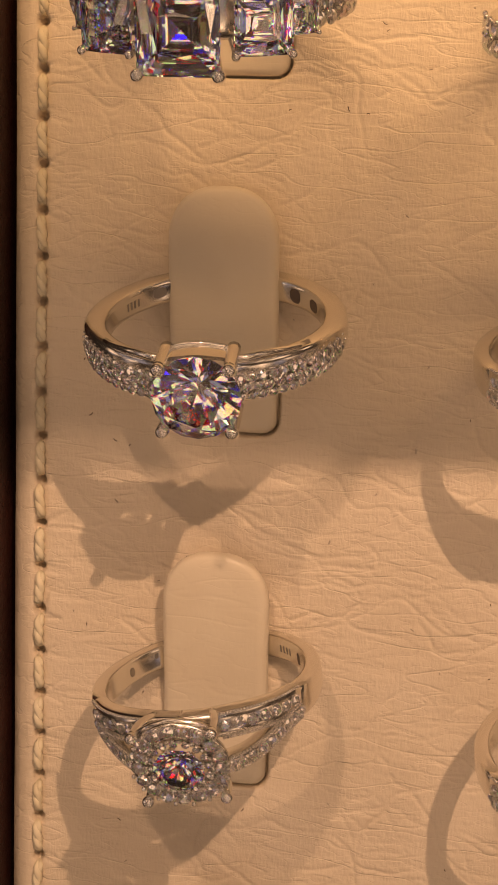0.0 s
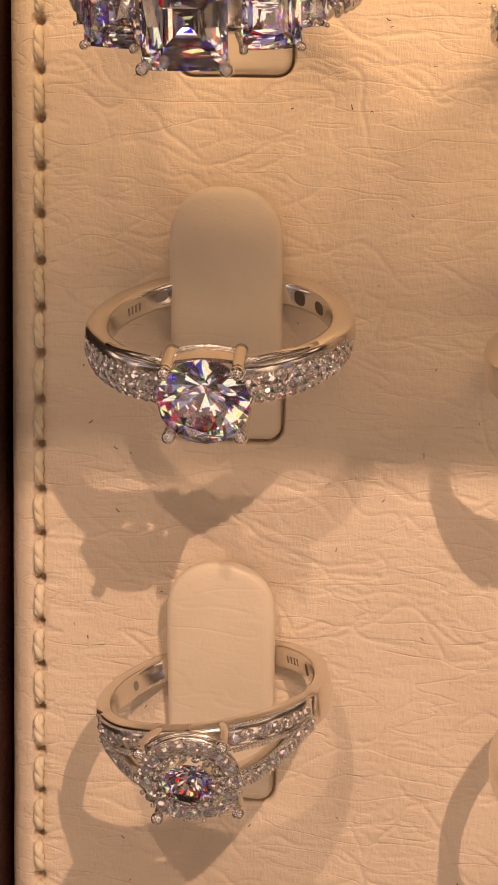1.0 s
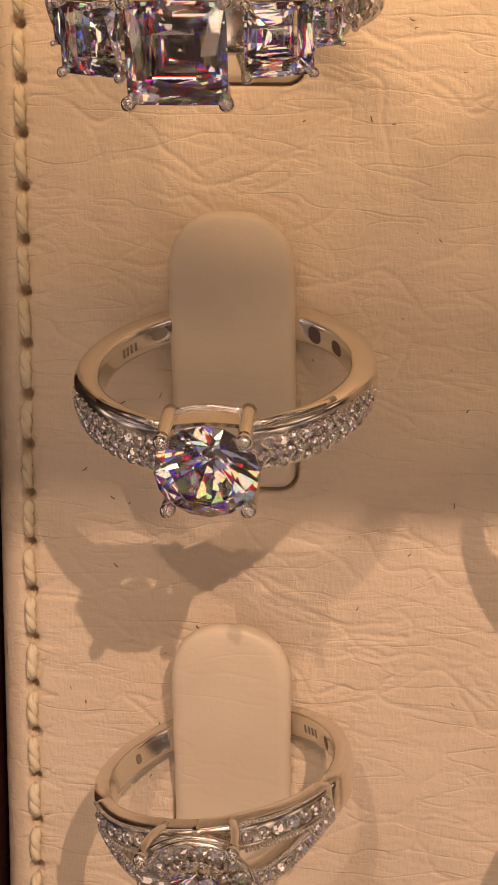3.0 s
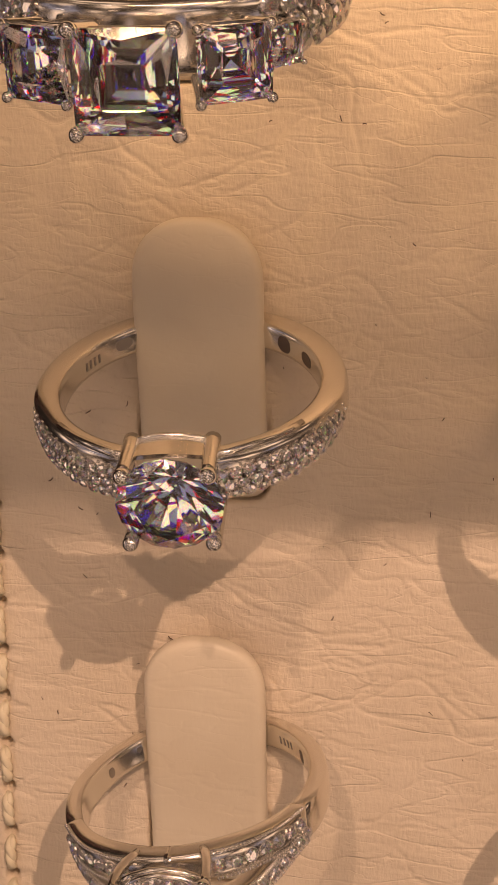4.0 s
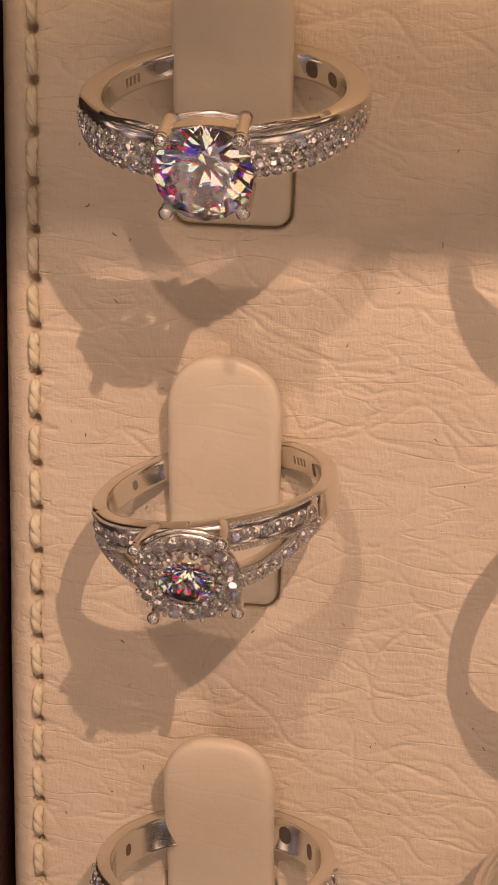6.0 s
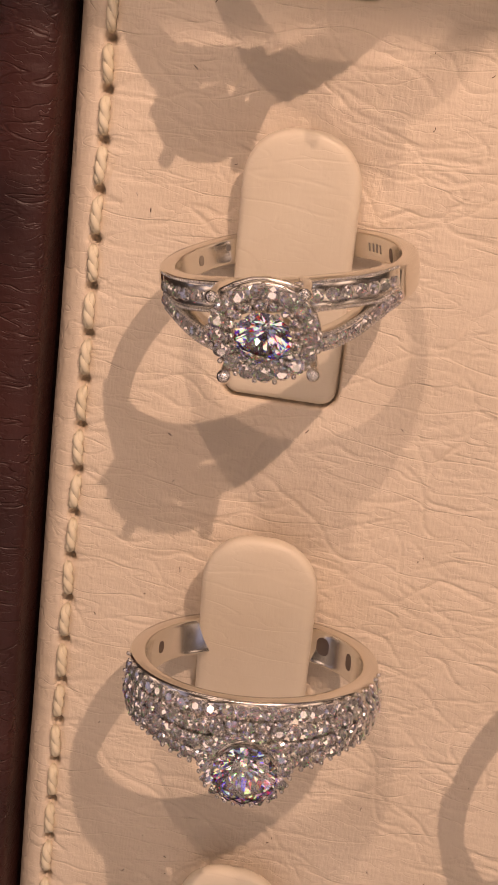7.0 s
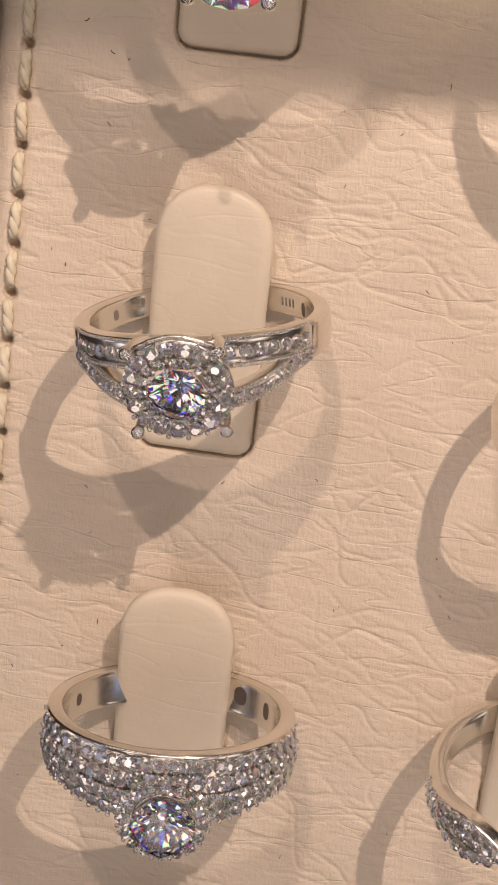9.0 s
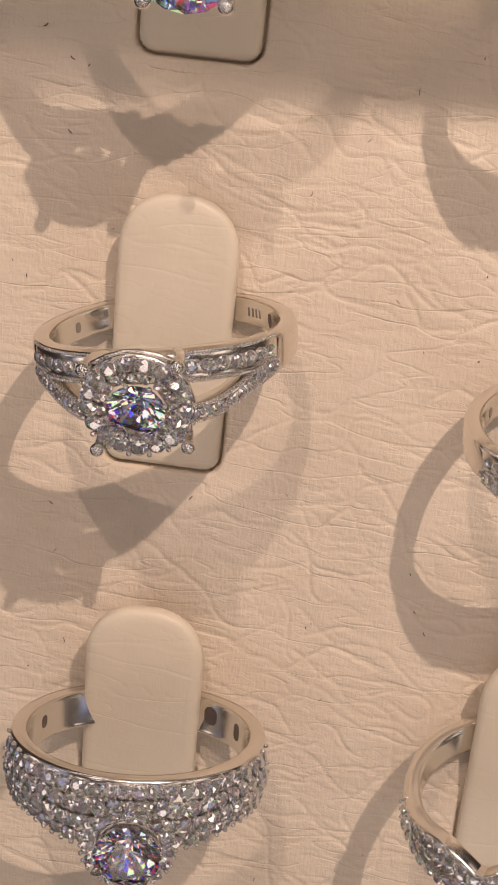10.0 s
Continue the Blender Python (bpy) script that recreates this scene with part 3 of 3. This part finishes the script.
def wide_pave_ring():
    ring = ring_frame("wide_pave_ring", (-3.35, -20.2, 9.5), -3.5, 2.5, "wide white gold ring packed with small stones round a larger one", 5.3)

    def shape(th):
        q = abs((th + 180) % 360 - 180)
        low = 1.6 + 1.2 * (1 - smoothstep(60, 125, q)) + 0.8 * (1 - smoothstep(20, 55, q))
        return (8.3 * MM, 9.6 * MM, -low * MM, 1.5 * MM)

    band("shank", shape, 0, 360, 128, ring, closed=True, label="polished white gold band with a flat bright rim", round_edge=0.22)

    mark(ring, 139, 9, -0.6, 0.9, 8.3)
    mark(ring, 116, 6, -0.7, 0.7, 8.3, "pierced_cut")
    mark(ring, -116, 5, -0.5, 0.5, 8.3, "pierced_cut")

    def outside(th):
        r0, r1, a0, a1 = shape(th)
        return (r0, r1 + 0.05 * MM, a0 - 0.25 * MM, a1 - 0.3 * MM)

    for s in (1, -1):
        pave(ring, outside, s * 13, s * 78, 4, 1.18 * MM, 0.10 * MM, gap=0.98)
    pave(ring, lambda th: (8.3 * MM, 9.75 * MM, -0.9 * MM, 1.3 * MM), -13, 13, 2, 1.05 * MM)
    # claws along both edges of the set stones
    for k in range(31):
        th = -75 + 5 * k
        r0, r1, a0, a1 = outside(th)
        bead(ring, on_ring(th, r1 - 0.12 * MM, a0 + 0.12 * MM), 0.22 * MM)
    top = Matrix.Translation((0, -3.15 * MM, 10.7 * MM)) @ Matrix.Rotation(radians(9), 4, "X")
    for k in range(16):
        q = 2 * math.pi * k / 16
        place = Matrix.Translation(Vector((2.75 * math.cos(q), 2.65 * math.sin(q), -0.15)) * MM)
        pave_stone(ring, top @ place @ Euler((random.uniform(-.3, .3) + 0.25 * math.sin(q), random.uniform(-.2, .2), q)).to_matrix().to_4x4(), 1.02 * MM)
        for f in (0.0, 0.2):
            bead(ring, top @ (Vector((3.28 * math.cos(q + f), 3.18 * math.sin(q + f), -0.35)) * MM), 0.2 * MM)
    arc_rail(ring, [(top @ (Vector((2.25 * math.cos(q), 2.2 * math.sin(q), -0.35)) * MM)) / MM for q in (2 * math.pi * k / 32 for k in range(33))], 0.3, "stone_collar")
    for k in range(4):
        q = math.pi / 4 + k * math.pi / 2
        bead(ring, top @ (Vector((2.08 * math.cos(q), 2.08 * math.sin(q), 0.8)) * MM), 0.3 * MM)
    big_stone(ring, top @ Matrix.Translation((0, 0, 0.75 * MM)), brilliant(2.35 * MM), "round brilliant cut centre stone")
    return ring


wide_pave_ring()


def three_stone_ring():
    ring = ring_frame("three_stone_ring", (-4.5, 64.6, 12.3), 15, 0, "white gold ring with square cut stones and pave shoulders")

    def shape(th):
        q = abs((th + 180) % 360 - 180)
        w = 1.1 + 0.9 * (1 - smoothstep(20, 100, q))
        return (8.4 * MM, 10.1 * MM, -w * MM, w * MM)

    band("shank", shape, 0, 360, 128, ring, closed=True, label="polished white gold shank")
    for s in (1, -1):
        pave(ring, shape, s * 40, s * 88, 3, 1.2 * MM, 0.1 * MM)
    for th, r, half, drop in ((0, 15.2, 2.7, -0.7), (22.5, 13.6, 1.95, -0.5), (-22.5, 13.6, 1.95, -0.5), (40, 11.6, 1.1, -0.5), (-40, 11.6, 1.1, -0.5)):
        m = seat_pose(th, r * MM, drop * MM)
        big_stone(ring, m, princess(half * MM), "square princess cut clear stone")
        for sx in (1, -1):
            for sy in (1, -1):
                f = m @ Vector((sx * half * 0.7 * MM, sy * half * 0.7 * MM, -3.0 * MM))
                t = m @ Vector((sx * half * 0.98 * MM, sy * half * 0.98 * MM, 0.15 * MM))
                prong(ring, f / MM, t / MM, 0.15 * half, 0.17 * half)
        for sy in (1, -1):
            arc_rail(ring, [(m @ Vector((sx * half * 0.8 * MM, sy * half * 0.8 * MM, -1.4 * MM))) / MM for sx in (-1, -0.3, 0.3, 1)], 0.3)
    return ring


three_stone_ring()


def crossover_ring():
    ring = ring_frame("crossover_ring", (26.4, -20.8, 8.9), 14, 8, "white gold ring with three crossing strands of small stones")

    def shape(th):
        w = 1.3
        return (8.2 * MM, 9.5 * MM, -w * MM, w * MM)

    band("shank", shape, 72, 288, 88, ring, label="polished white gold shank")
    for s in (1, -1):
        for k, (a_end, a_start) in enumerate(((3.3, -2.2), (0.1, 0.3), (-3.3, 2.4))):
            def sh(th, a_end=a_end, a_start=a_start):
                q = smoothstep(0, 82, abs(th))
                a = a_start * (1 - q) + a_end * 0.22 * q + a_end * 0.6 * math.sin(math.pi * q)
                return (8.3 * MM, 9.6 * MM, (a - 0.52) * MM, (a + 0.52) * MM)
            band("strand", sh, s * 2, s * 84, 36, ring, label="strand set with small stones")
            pave(ring, sh, s * 4, s * 84, 1, 1.0 * MM, 0.05 * MM)
    return ring


crossover_ring()


def chain_ring():
    ring = ring_frame("pave_ring", (25.2, 62.3, 9.6), 15, 0, "white gold ring closely set with small stones")

    def shape(th):
        w = 1.3
        return (8.4 * MM, 10.0 * MM, -w * MM, w * MM)

    band("shank", shape, 0, 360, 96, ring, closed=True, label="polished white gold shank")
    for s in (1, -1):
        pave(ring, shape, s * 3, s * 90, 2, 1.35 * MM, 0.1 * MM)
    return ring


chain_ring()


def lint():
    """Tiny hairs and dark specks caught on the leather."""
    rng = random.Random(11)
    spots = [(4.5, 21.2), (-13.8, 29.05), (8.2, 49.2), (7.4, 43.1), (11.3, 60.3), (5.5, -2.1), (12.1, 14.0)]
    spots += [(rng.uniform(-18, 40), rng.uniform(-50, 85)) for _ in range(150)]
    bm = bmesh.new()
    for x, y in spots:
        way, size = rng.uniform(0, 3.1), rng.uniform(0.1, 0.45)
        path = []
        for k in range(4):
            path.append((x * MM, y * MM, 0.16 * MM))
            x, y, way = x + size / 3 * math.cos(way), y + size / 3 * math.sin(way), way + rng.uniform(-0.6, 0.6)
        t = tube(path, rng.uniform(0.02, 0.045) * MM, 5)
        tmp = bpy.data.meshes.new("hair")
        t.to_mesh(tmp)
        t.free()
        bm.from_mesh(tmp)
    return mesh_of("lint", bm, SPECK)


tagged(new("lint", lint()), "tiny dark lint hairs scattered on the cream pad", "lint", kind="stuff")
